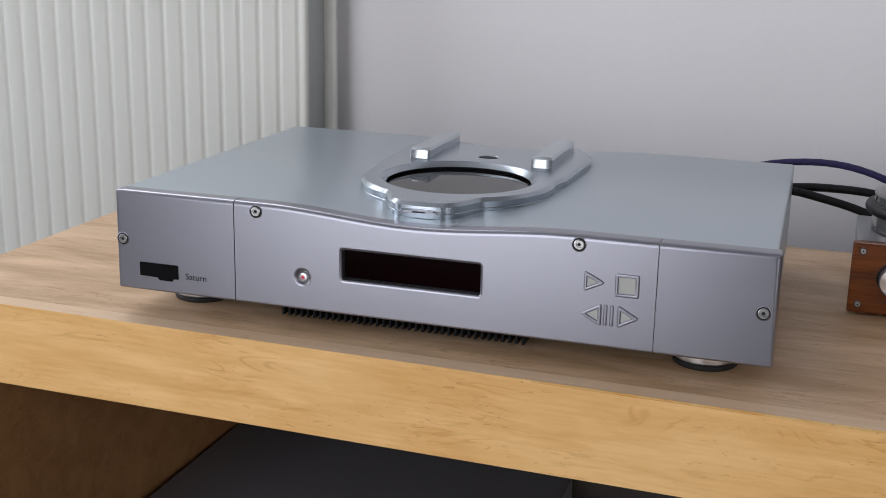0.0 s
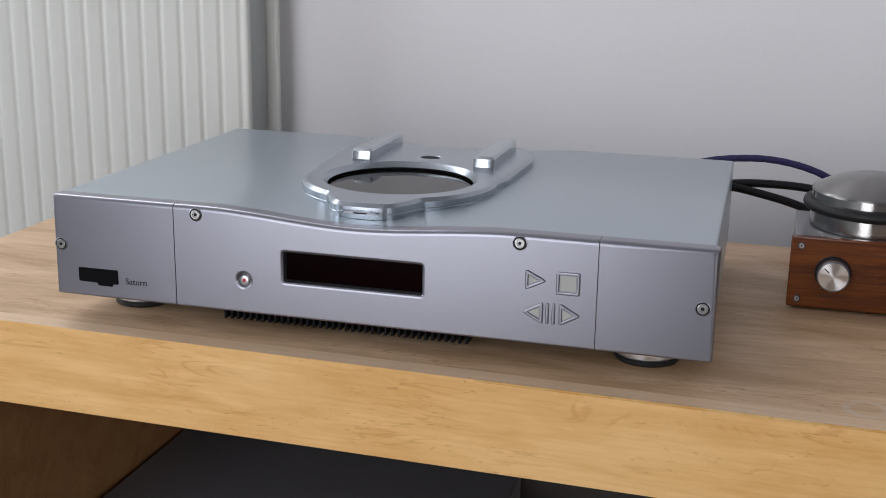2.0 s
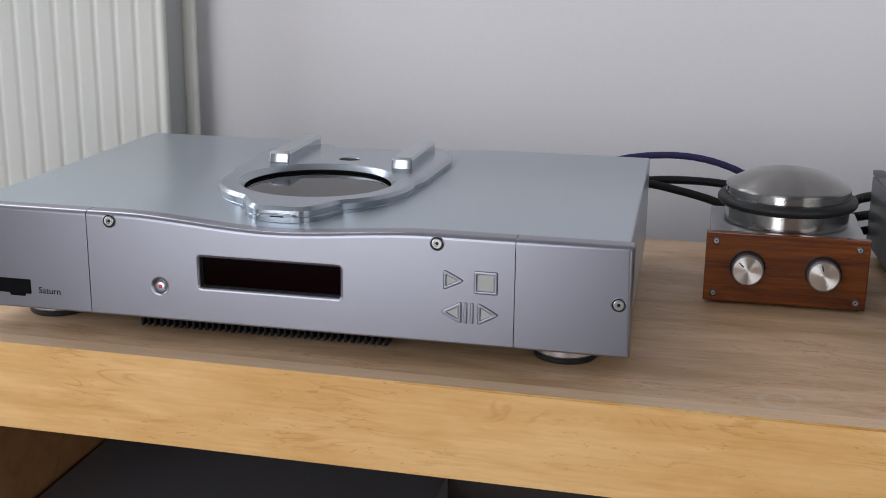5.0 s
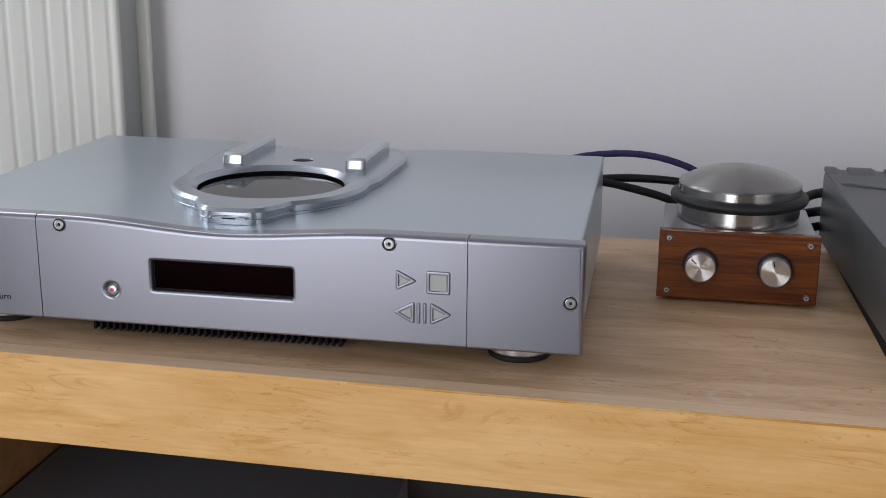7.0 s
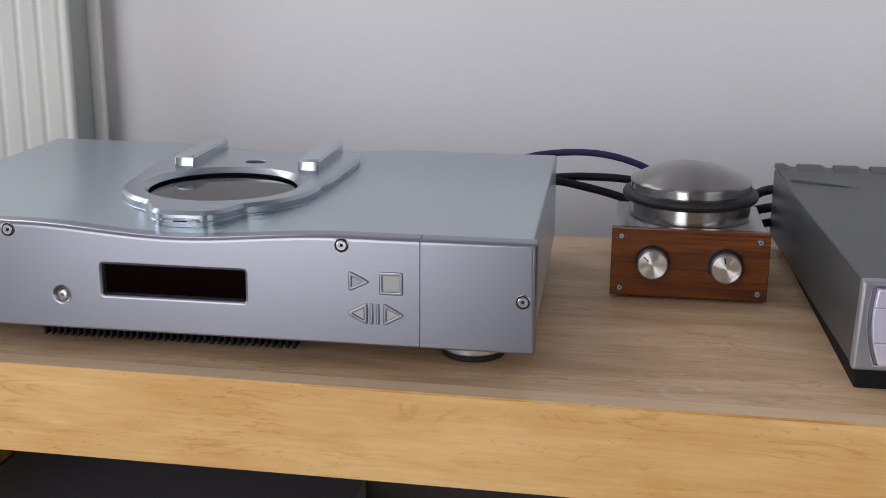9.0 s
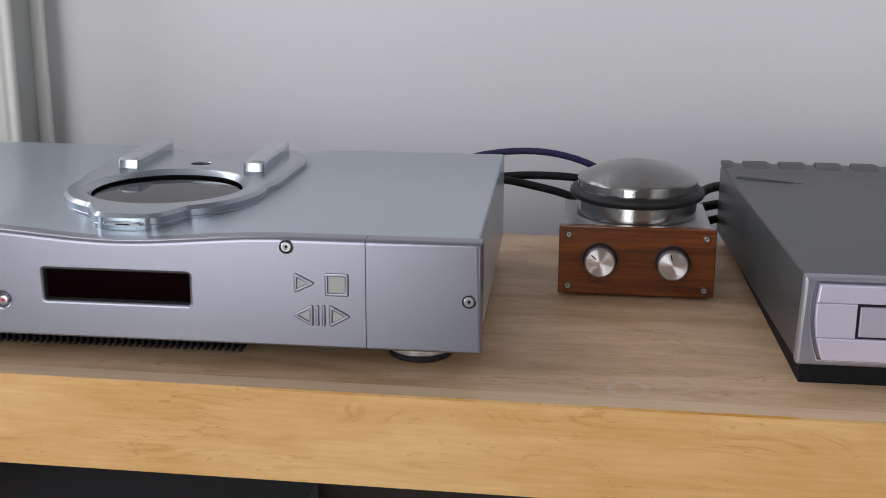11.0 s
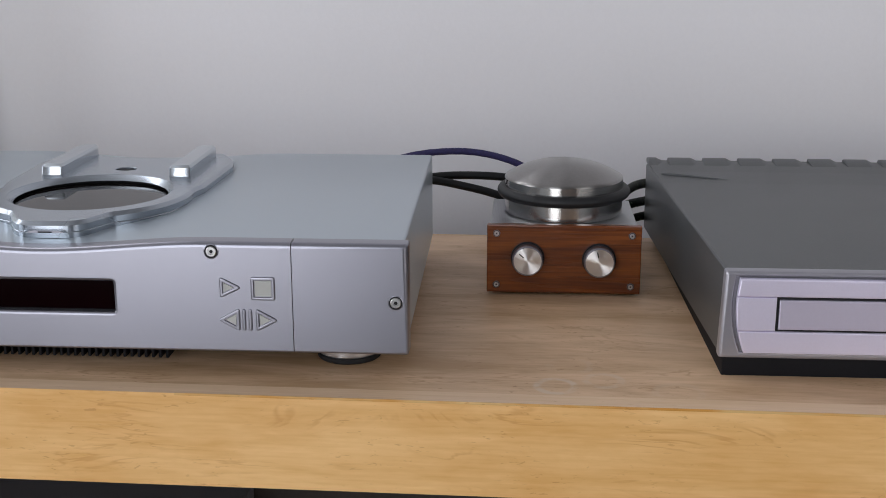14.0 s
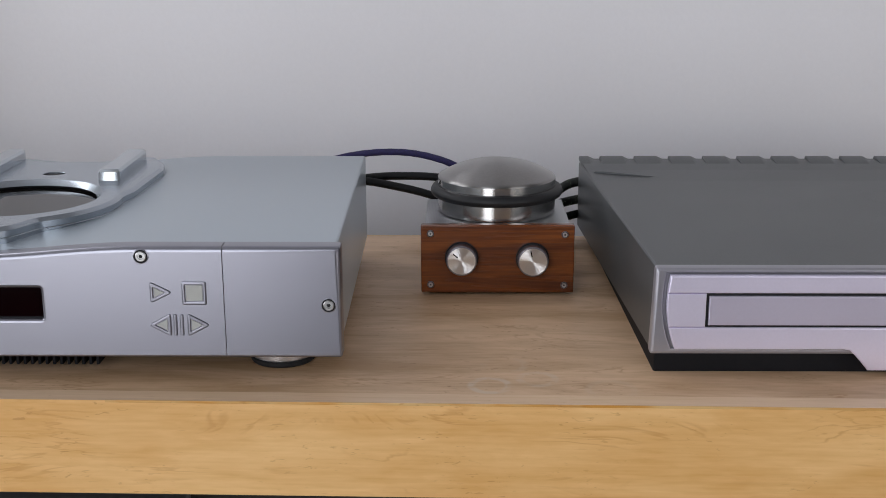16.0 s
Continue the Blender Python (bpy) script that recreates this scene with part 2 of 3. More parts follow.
def part(name, bm, material, parent=None, label="", sharp=None):
    """Links a bmesh, made in world metres, as one mesh object under a thing or a part."""
    me = bpy.data.meshes.new(name)
    base = up_chain(parent)
    if base.length > 0:
        bmesh.ops.translate(bm, verts=bm.verts, vec=-base)
    bm.to_mesh(me)
    bm.free()
    plane = [not p.use_smooth for p in me.polygons]
    me.set_sharp_from_angle(angle=radians(sharp or 28))
    for p, is_plane in zip(me.polygons, plane):
        if is_plane:
            p.use_smooth = False
    me.materials.append(material)
    ob = new(name, me)
    if parent:
        ob.parent = parent
    return tagged(ob, label) if label else ob


def thing(name, at, label, category, group="", kind=""):
    e = new(name)
    e.empty_display_size = 0.02
    e.location = at
    return tagged(e, label, category, group, kind)


def offset_loop(pts, d, weight=None):
    """The closed loop moved inwards by d (outwards if d is negative); pts run anticlockwise."""
    out, k = [], len(pts)
    for i in range(k):
        p, q, r = Vector(pts[i - 1]), Vector(pts[i]), Vector(pts[(i + 1) % k])
        a, b = (q - p).normalized(), (r - q).normalized()
        na, nb = Vector((-a.y, a.x)), Vector((-b.y, b.x))
        s = na + nb
        s = s / max(0.35, 1 + na.dot(nb))
        w = weight(*pts[i]) if weight else 1.0
        out.append(tuple(q + s * d * w))
    return out


def plate(outline, depth, at, r=0.0, holes=(), seg=4, weight=None, hole_r=None, back=True, pin=None):
    """A slab with rounded front edges and holes. outline and holes: anticlockwise loops of (u, v); at(u, v, w) gives the place,
    w runs from 0 at the back to depth at the front. Where pin(u, v) is not 0 the rounding moves a point along v alone, by that share."""
    bm = bmesh.new()
    hole_r = r if hole_r is None else hole_r

    def rings(loop, rad, sign, wgt):
        rows = [[(u, v, 0.0) for u, v in loop]]
        if rad > 0:
            for i in range(seg + 1):
                a = i / seg * math.pi / 2
                inn = offset_loop(loop, sign * rad * (1 - math.cos(a)), wgt)
                if pin and sign > 0:
                    inn = [(u, v + pin(u, v) * rad * (1 - math.cos(a))) if pin(u, v) else q for (u, v), q in zip(loop, inn)]
                rows.append([(u, v, depth - rad * (1 - math.sin(a)) * (wgt(*loop[j]) if wgt else 1)) for j, (u, v) in enumerate(inn)])
        else:
            rows.append([(u, v, depth) for u, v in loop])
        return rows

    caps = ([], [])
    for loop, rad, sign, wgt in [(outline, r, 1, weight)] + [(h, hole_r, -1, None) for h in holes]:
        rows = [[bm.verts.new(at(*p)) for p in row] for row in rings(loop, rad, sign, wgt)]
        k = len(loop)
        for a, b in zip(rows, rows[1:]):
            for i in range(k):
                j = (i + 1) % k
                f = bm.faces.new((a[i], a[j], b[j], b[i]) if sign > 0 else (a[j], a[i], b[i], b[j]))
                f.smooth = True
        caps[0].append(rows[0])
        caps[1].append(rows[-1])
    for side, loops in enumerate(caps):
        if side == 0 and not back:
            continue
        if len(loops) == 1 and len(loops[0]) < 6:
            bm.faces.new(loops[0] if side else loops[0][::-1])
        else:
            edges = []
            for lp in loops:
                for i in range(len(lp)):
                    e = bm.edges.get((lp[i], lp[(i + 1) % len(lp)]))
                    edges.append(e)
            bmesh.ops.triangle_fill(bm, use_beauty=True, edges=edges)
    bmesh.ops.recalc_face_normals(bm, faces=bm.faces)
    return bm


def rounded(u0, v0, u1, v1, r, seg=5):
    pts = []
    for cx, cy, a0 in ((u1 - r, v1 - r, 0), (u0 + r, v1 - r, 90), (u0 + r, v0 + r, 180), (u1 - r, v0 + r, 270)):
        for i in range(seg + 1):
            a = radians(a0 + 90 * i / seg)
            pts.append((cx + r * math.cos(a), cy + r * math.sin(a)))
    return pts


def ring_loop(cx, cy, r, k=48, a0=0.0):
    return [(cx + r * math.cos(a0 + 2 * math.pi * i / k), cy + r * math.sin(a0 + 2 * math.pi * i / k)) for i in range(k)]


def round_corners(pts, rs, seg=4):
    """Rounds the corners of an anticlockwise loop, each by its radius."""
    out, k = [], len(pts)
    for i in range(k):
        p, q, n = Vector(pts[i - 1]), Vector(pts[i]), Vector(pts[(i + 1) % k])
        a, b = (p - q).normalized(), (n - q).normalized()
        ang = math.acos(max(-1, min(1, a.dot(b))))
        r = rs[i] if isinstance(rs, (list, tuple)) else rs
        if ang > radians(176):
            out.append(tuple(q))
            continue
        d = min(r / math.tan(ang / 2), (p - q).length * 0.49, (n - q).length * 0.49)
        s, e = q + a * d, q + b * d
        for j in range(seg + 1):
            t = j / seg
            out.append(tuple(s * (1 - t) ** 2 + q * 2 * t * (1 - t) + e * t ** 2))
    return out


def front(y):
    """Slabs that face the camera's side: u along x, v up, w towards -y from the plane y."""
    return lambda u, v, w: (u, y - w, v)


def flat(z):
    return lambda u, v, w: (u, v, z + w)


def box(x0, y0, z0, x1, y1, z1, r=0.0, seg=2):
    bm = bmesh.new()
    bmesh.ops.create_cube(bm, size=1.0)
    for v in bm.verts:
        v.co = ((x0 + x1) / 2 + v.co.x * (x1 - x0), (y0 + y1) / 2 + v.co.y * (y1 - y0), (z0 + z1) / 2 + v.co.z * (z1 - z0))
    if r > 0:
        res = bmesh.ops.bevel(bm, geom=list(bm.edges), offset=r, segments=seg, profile=0.5, affect="EDGES")
        for f in res["faces"]:
            f.smooth = True
    return bm


def lathe(profile, centre, axis="z", k=64):
    """Turns (radius, height) rows round an upright axis at centre, or one that points to -y."""
    bm = bmesh.new()
    cx, cy, cz = centre

    def place(r, h, a):
        c, s = r * math.cos(a), r * math.sin(a)
        return (cx + c, cy + s, cz + h) if axis == "z" else (cx + c, cy - h, cz + s)

    rows = []
    for r, h in profile:
        if r < 1e-7:
            rows.append([bm.verts.new(place(0, h, 0))])
        else:
            rows.append([bm.verts.new(place(r, h, 2 * math.pi * i / k)) for i in range(k)])
    for a, b in zip(rows, rows[1:]):
        for i in range(k):
            j = (i + 1) % k
            if len(a) == 1 and len(b) == 1:
                continue
            if len(a) == 1:
                f = bm.faces.new((a[0], b[j], b[i]))
            elif len(b) == 1:
                f = bm.faces.new((a[i], a[j], b[0]))
            else:
                f = bm.faces.new((a[i], a[j], b[j], b[i]))
            f.smooth = True
    bmesh.ops.recalc_face_normals(bm, faces=bm.faces)
    return bm


def tube(points, r, k=14, steps=10, wobble=0.0):
    """A cable swept along a smooth line through the points."""
    p = [Vector(q) for q in points]
    p = [p[0] * 2 - p[1]] + p + [p[-1] * 2 - p[-2]]
    line = []
    for i in range(1, len(p) - 2):
        a, b, c, d = p[i - 1:i + 3]
        for j in range(steps):
            t = j / steps
            line.append(0.5 * (2 * b + (c - a) * t + (2 * a - 5 * b + 4 * c - d) * t * t + (3 * b - a - 3 * c + d) * t ** 3))
    line.append(p[-2])
    bm = bmesh.new()
    rows, side = [], Vector((0, 0, 1))
    for i, q in enumerate(line):
        tan = (line[min(i + 1, len(line) - 1)] - line[max(i - 1, 0)]).normalized()
        side = (side - tan * side.dot(tan)).normalized()
        other = tan.cross(side)
        rr = r * (1 + wobble * math.sin(i * 2.1))
        rows.append([bm.verts.new(q + (side * math.cos(2 * math.pi * j / k) + other * math.sin(2 * math.pi * j / k)) * rr) for j in range(k)])
    for a, b in zip(rows, rows[1:]):
        for j in range(k):
            bm.faces.new((a[j], a[(j + 1) % k], b[(j + 1) % k], b[j])).smooth = True
    bm.faces.new(rows[0][::-1])
    bm.faces.new(rows[-1])
    bmesh.ops.recalc_face_normals(bm, faces=bm.faces)
    return bm


# ---- the room ----
def rect(u0, v0, u1, v1):
    return [(u0, v0), (u1, v0), (u1, v1), (u0, v1)]


def structure(name, bm, material, label, category):
    return tagged(part(name, bm, material, None), label, category, kind="structure")


structure("floor", box(WEST - 0.2, SOUTH - 0.2, FLOOR - 0.1, EAST + 0.2, NORTH + 0.2, FLOOR), CARPET, "brown short-pile carpet on the room's floor", "floor")
structure("ceiling", box(WEST - 0.2, SOUTH - 0.2, CEIL, EAST + 0.2, NORTH + 0.2, CEIL + 0.1), CEILING, "unseen plain ceiling, greyed to cut bounced light", "ceiling")
structure("wall_north", plate(rect(WEST, FLOOR, EAST, CEIL), 0.2, lambda u, v, w: (u, NORTH + w, v), holes=[rect(-1.70, 0.55, -0.20, 1.65)]), WALL,
          "plain pale lilac-grey painted wall behind the shelf", "wall")
structure("wall_east", box(EAST, SOUTH - 0.2, FLOOR, EAST + 0.2, NORTH + 0.2, CEIL), WALL_DIM, "unseen plain side wall, darkened to cut bounced light", "wall")
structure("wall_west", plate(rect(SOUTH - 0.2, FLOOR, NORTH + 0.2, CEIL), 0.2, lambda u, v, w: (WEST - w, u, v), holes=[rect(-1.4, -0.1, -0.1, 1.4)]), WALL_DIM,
          "unseen wall with one window opening, darkened to cut bounced light", "wall")
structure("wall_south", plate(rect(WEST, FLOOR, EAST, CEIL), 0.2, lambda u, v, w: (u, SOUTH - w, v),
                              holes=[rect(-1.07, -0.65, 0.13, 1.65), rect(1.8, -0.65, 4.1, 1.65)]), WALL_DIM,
          "unseen wall with two tall window openings, darkened to cut bounced light", "wall")


# ---- radiator on the wall ----
def build_radiator():
    x1, y0, z0, z1, pitch = -0.0715, 0.470, -0.32, 0.33, 0.0228
    root = thing("radiator", (-0.55, 0.53, z0), "white enamelled panel radiator with upright flutes, mounted on the wall", "radiator")
    line = [(x1, y0 + 0.0055), (x1, y0 + 0.003), (x1 - 0.0006, y0 + 0.001), (x1 - 0.002, y0)]
    x = x1 - 0.0092
    for _ in range(46):
        line += [(x + 0.0052, y0), (x + 0.0036, y0 + 0.0003), (x + 0.0018, y0 + 0.0014), (x + 0.0006, y0 + 0.0018), (x - 0.0006, y0 + 0.0018),
                 (x - 0.0018, y0 + 0.0014), (x - 0.0036, y0 + 0.0003), (x - 0.0052, y0)]
        x -= pitch
    line.append((x, y0))
    back = [(u, v + 0.0015) if i else (u - 0.0015, v) for i, (u, v) in enumerate(line)][::-1]
    bm = bmesh.new()
    loop = line + [(u - 0.0015 if i > len(back) - 4 else u, v) for i, (u, v) in enumerate(back)]
    lo = [bm.verts.new((u, v, z0)) for u, v in loop]
    hi = [bm.verts.new((u, v, z1)) for u, v in loop]
    k = len(loop)
    for i in range(k):
        bm.faces.new((lo[i], lo[(i + 1) % k], hi[(i + 1) % k], hi[i])).smooth = True
    bmesh.ops.recalc_face_normals(bm, faces=bm.faces)
    part("front_panel", bm, RADIATOR, root, sharp=50)
    part("side_cover", box(-0.0785, 0.4762, z0 + 0.01, -0.0735, 0.520, z1 - 0.01, 0.001), RADIATOR_SHADED, root, "side cover with its shade put in as grey")
    part("rear_panel", box(-1.12, 0.5205, z0, -0.0605, 0.5285, z1, 0.003, 4), RADIATOR, root)
    for x in (-0.9, -0.25):
        part("bracket", box(x, 0.5285, z0 + 0.1, x + 0.03, 0.5598, z0 + 0.4), RADIATOR, root)


build_radiator()


# ---- the shelf unit ----
def build_shelf_unit():
    root = thing("shelf_unit", (0.0, 0.0, FLOOR), "pale maple-veneered low shelf unit with a thick top, against the wall", "shelf")
    part("top_board", box(-0.170, -0.0138, -0.060, 1.25, 0.357, 0.0), MAPLE_TOP, root)
    part("front_lipping", box(-0.170, -0.0283, -0.060, 1.25, -0.0138, 0.0), MAPLE_LIP, root, "paler solid maple strip along the front, sheen in its colour")
    part("front_edge", box(-0.1702, -0.0290, -0.0602, 1.2502, -0.0283, 0.0, 0.0003), MAPLE_EDGE, root, "honey-coloured maple front edge")
    part("edge_line", box(0.30, -0.0293, -0.0013, 1.2501, -0.0284, 0.0003, 0.0003), EDGE_LINE, root, "amber line along the front edge")
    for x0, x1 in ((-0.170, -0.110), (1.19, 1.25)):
        part("side_panel", box(x0, -0.024, FLOOR, x1, 0.357, -0.0602, 0.0008), MAPLE_SHADED, root, "upright maple panel, shade put into its brown")
    # Added sheet: closes the back with painted-in darkness
    part("shade_sheet", box(-0.1098, 0.3525, FLOOR, 1.1898, 0.3568, -0.0602), SHADE_BOARD, root, "added dark sheet that stands for the shade under the top")
    part("lower_shelf", box(-0.1098, -0.020, -0.385, 1.1898, 0.3523, -0.345, 0.001), MAPLE_SHADED, root)
    pivot = Vector((0.5, -0.029, 0.0))
    root.matrix_world = Matrix.Translation(pivot + Vector((0.0, -0.0020, 0.0))) @ Matrix.Rotation(radians(-1.15), 4, "Z") @ Matrix.Translation(Vector((0.0, 0.0, FLOOR)) - pivot)


build_shelf_unit()


# ---- the disc player ----
CX = 0.2175


def top_z(x):
    t = min(1.0, abs(x - 0.212) / 0.104)
    return 0.0806 + 0.0058 * t * t * (3 - 2 * t)


def player_loop(x0, x1, z0, shrink=0.0, ra=0.0, rb=0.0):
    """Anticlockwise front outline of the case between x0 and x1, with rounded outer corners."""
    k = max(2, int((x1 - x0) / 0.004))
    xs = [x1 - (x1 - x0) * i / k for i in range(k + 1)]
    if not rb:
        xs.insert(1, x1 - 0.0011)
    if not ra:
        xs.insert(-1, x0 + 0.0011)
    k = len(xs) - 1
    pts = [(x0, z0), (x1, z0)] + [(x, top_z(x) - shrink) for x in xs]
    radii = [min(0.002, ra), min(0.002, rb), rb] + [0.0] * (k - 1) + [ra]
    out = []
    for i, p in enumerate(pts):
        if radii[i] > 0:
            out += round_corners([pts[i - 1], p, pts[(i + 1) % len(pts)]], [0, radii[i], 0], 5)[6:12]
        else:
            out.append(p)
    return out


def screw(parent, x, y, z, r=0.0038, head=None):
    s = part("screw", lathe([(r * 1.10, -0.0006), (r * 1.10, 0.0002), (0, 0.0003)], (x, y, z), "y", 28), SCREW_DARK, parent)
    part("countersink", lathe([(r * 1.20, -0.0004), (r * 1.20, 0.0003), (r * 1.10, 0.0005), (r * 1.05, 0.0002)], (x, y, z), "y", 28), ALU, s)
    part("screw_head", lathe([(r * 0.86, 0.0), (r * 0.86, 0.0006), (r * 0.74, 0.0010), (r * 0.46, 0.0010), (r * 0.40, 0.0004), (0, 0.0004)], (x, y, z), "y", 28), head or SCREW_STEEL, s, "steel socket-head")
    part("socket", lathe([(r * 0.30, 0.0003), (r * 0.30, 0.0006), (r * 0.12, 0.0006), (0, 0.0005)], (x, y, z), "y", 6), SCREW_DARK, s)


def symbol(parent, pts, rim=0.0017, fill=True):
    """A raised outline round a translucent push button."""
    ridge = part("button_surround", plate(round_corners(offset_loop(pts, -0.0003), 0.0014, 3), 0.0011, front(0.0001), 0.0008, holes=[round_corners(offset_loop(pts, rim), 0.0005, 3)], seg=3, hole_r=0.0005), ALU, parent, "raised aluminium outline")
    if fill:
        part("button_gap", plate(offset_loop(pts, rim * 1.05), 0.00015, front(0.0001)), SILVER_GREY, ridge)
        part("button", plate(offset_loop(pts, rim * 1.25), 0.0006, front(0.0002), 0.00025, seg=2), BUTTON, ridge, "pale translucent push button")


def build_player():
    root = thing("disc_player", (0.2175, 0.14, 0.0), "silver aluminium top-loading disc player on a maple shelf", "disc player")
    z0, deep = 0.0170, 0.283
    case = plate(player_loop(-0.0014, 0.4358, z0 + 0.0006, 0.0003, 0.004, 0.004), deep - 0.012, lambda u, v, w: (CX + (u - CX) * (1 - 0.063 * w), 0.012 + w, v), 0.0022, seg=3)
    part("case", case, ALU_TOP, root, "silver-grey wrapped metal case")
    seams = (0.0880, 0.3682)
    g = 0.00030
    left = player_loop(-0.0022, seams[0] - g, z0, 0, 0.0055, 0)
    mid = player_loop(seams[0] + g, seams[1] - g, z0)
    right = player_loop(seams[1] + g, 0.4384, z0, 0, 0, 0.0055)

    def soft(u, v):
        return 0.45 if v < z0 + 0.003 else 1.0

    def butt(u, v):
        """The seam edges stay sharp; only their ends follow the rounded top and bottom."""
        if min(abs(u - s) for s in seams) > 0.0006:
            return 0
        return 0.45 if v < z0 + 0.003 else -1

    window = rounded(0.1650, 0.0410, 0.2582, 0.0606, 0.0012)
    hole = ring_loop(0.1372, 0.0395, 0.0043, 36)
    part("front_panel", plate(left, 0.0119, front(0.0119), 0.0033, seg=6, weight=soft, pin=butt), ALU, root)
    centre = part("front_panel", plate(mid, 0.0119, front(0.0119), 0.0033, holes=[window, hole], seg=6, weight=soft, pin=butt, hole_r=0.0021), ALU, root)
    part("front_panel", plate(right, 0.0119, front(0.0119), 0.0033, seg=6, weight=soft, pin=butt), ALU, root)
    # Left strip grey, right strip bright: the light on each seam is coloured in
    part("seam_strip", box(seams[0] - 0.003, 0.0030, z0 + 0.001, seams[0] + 0.003, 0.0118, 0.0856), SILVER_GREY, root)
    part("seam_strip", box(seams[1] - 0.003, 0.0022, z0 + 0.001, seams[1] + 0.003, 0.0118, 0.0856), SATIN, root)
    # display behind the cut-out
    part("display_frame", plate(rounded(0.1640, 0.0400, 0.2592, 0.0616, 0.002), 0.0030, front(0.0070), 0, holes=[rounded(0.1658, 0.0417, 0.2574, 0.0600, 0.0008)]), BLACK, root, "black inner display frame")
    part("display_window", plate(rounded(0.1652, 0.0411, 0.2580, 0.0605, 0.001), 0.001, front(0.0058)), DISPLAY, root, "dark red display window, switched off")
    # power button
    part("button_well", lathe([(0.0046, -0.009), (0.0046, -0.0012), (0.0038, -0.0028), (0.0032, -0.0032)], (0.1372, 0.0, 0.0395), "y", 40), SATIN, root)
    power = part("power_button", lathe([(0.0031, -0.009), (0.0031, -0.0010), (0.0027, -0.0003), (0.0014, -0.0001), (0, 0.0)], (0.1375, 0.0, 0.0395), "y", 36), SATIN, root, "bright metal power button")
    part("indicator", lathe([(0.00125, -0.0002), (0.00115, 0.0002), (0, 0.0003)], (0.1375, 0.0, 0.0395), "y", 20), RED, power, "small red indicator")
    # transport keys: play, stop, back, two bars, forward
    symbol(root, [(0.3243, 0.0518), (0.3372, 0.0582), (0.3243, 0.0646)])
    symbol(root, rect(0.3434, 0.0508, 0.3576, 0.0648))
    symbol(root, [(0.3225, 0.0378), (0.3355, 0.0307), (0.3355, 0.0449)])
    symbol(root, [(0.3458, 0.0307), (0.3588, 0.0378), (0.3458, 0.0449)])
    for x in (0.3382, 0.3421):
        part("key_bar", plate(rounded(x - 0.0011, 0.0310, x + 0.0011, 0.0446, 0.001), 0.0012, front(0.0001), 0.0007, seg=2), ALU, root)
    for x, z in ((0.0030, 0.0523), (0.1043, 0.0808), (0.3200, 0.0806), (0.4308, 0.0503)):
        screw(root, x, 0.0, z)
    # maker's mark as a plain dark shape, and the model lettering
    badge = round_corners([(0.0152, 0.0275), (0.0290, 0.0272), (0.0300, 0.0254), (0.0405, 0.0254), (0.0410, 0.0272), (0.0450, 0.0272), (0.0450, 0.0372), (0.0152, 0.0372)], 0.0008, 2)
    part("badge", plate(badge, 0.0005, front(0.0001), 0.0001, seg=1), INK, root, "small black badge shape")
    fc = bpy.data.curves.new("lettering", "FONT")
    fc.body, fc.size, fc.extrude = "Saturn", 0.0062, 0.00008
    fob = bpy.data.objects.new("lettering_source", fc)
    scene.collection.objects.link(fob)
    fob.matrix_world = pose(0.0503, -0.00012, 0.0282, 90, 0, 0)
    dg = bpy.context.evaluated_depsgraph_get()
    bm = bmesh.new()
    bm.from_mesh(bpy.data.meshes.new_from_object(fob.evaluated_get(dg)))
    bmesh.ops.transform(bm, matrix=pose(0.0503, -0.00012, 0.0282, 90, 0, 0), verts=bm.verts)
    bpy.data.objects.remove(fob)
    part("lettering", bm, INK, root, "small black printed word")
    # feet and the heat sink underneath
    for x, yf in ((0.0345, 0.0530), (0.3955, 0.0465)):
        for y in (yf, 0.235):
            foot = part("foot", lathe([(0, 0.0038), (0.0200, 0.0038), (0.0206, 0.0046), (0.0206, 0.0160), (0.0198, 0.0172), (0.012, 0.0180)], (x, y, 0.0), "z", 48), SATIN, root, "turned bright metal foot")
            part("rubber_pad", lathe([(0, 0.0), (0.0200, 0.0), (0.0208, 0.0010), (0.0208, 0.0031), (0.0200, 0.0038), (0, 0.0038)], (x, y, 0.0), "z", 48), RUBBER, foot, "black rubber ring")
    part("heat_sink", box(0.108, 0.024, 0.0140, 0.284, 0.22, 0.0176), BLACK, root, "black finned heat sink underneath")
    fin = None
    for i in range(38):
        if fin is None:
            fin = part("fin", box(0.1105, 0.024, 0.0030, 0.1124, 0.22, 0.0139, 0.0003, 1), BLACK, root)
        else:
            f = fin.copy()
            scene.collection.objects.link(f)
            f.location = (0.0046 * i, 0, 0)
    build_lid(root)


LX, LY, LR = 0.2080, 0.1130, 0.0695
LID_Z = 0.0908


def lid_loop(grow=0.0, nose=0.0185):
    """Outline of the lid: a ring with a thumb nose in front and two ears at the hinge."""
    pts = []
    for i in range(197):
        a = radians(-188 + i)
        off = abs(math.degrees(a) + 89)
        t = max(0.0, min(1.0, (31 - off) / 22))
        r = LR + nose * t * t * (3 - 2 * t)
        pts.append((LX + r * math.cos(a), LY + r * math.sin(a)))
    neck = [(LX + 0.0705, 0.130), (LX + 0.0728, 0.138), (LX + 0.0755, 0.212), (LX + 0.0715, 0.234), (LX + 0.060, 0.255), (LX + 0.044, 0.253),
            (LX + 0.034, 0.241), (LX + 0.021, 0.236)]
    pts += neck + [(2 * LX - x, y) for x, y in neck[::-1]]
    pts = round_corners(pts, 0.006, 3)
    return offset_loop(pts, -grow) if grow else pts


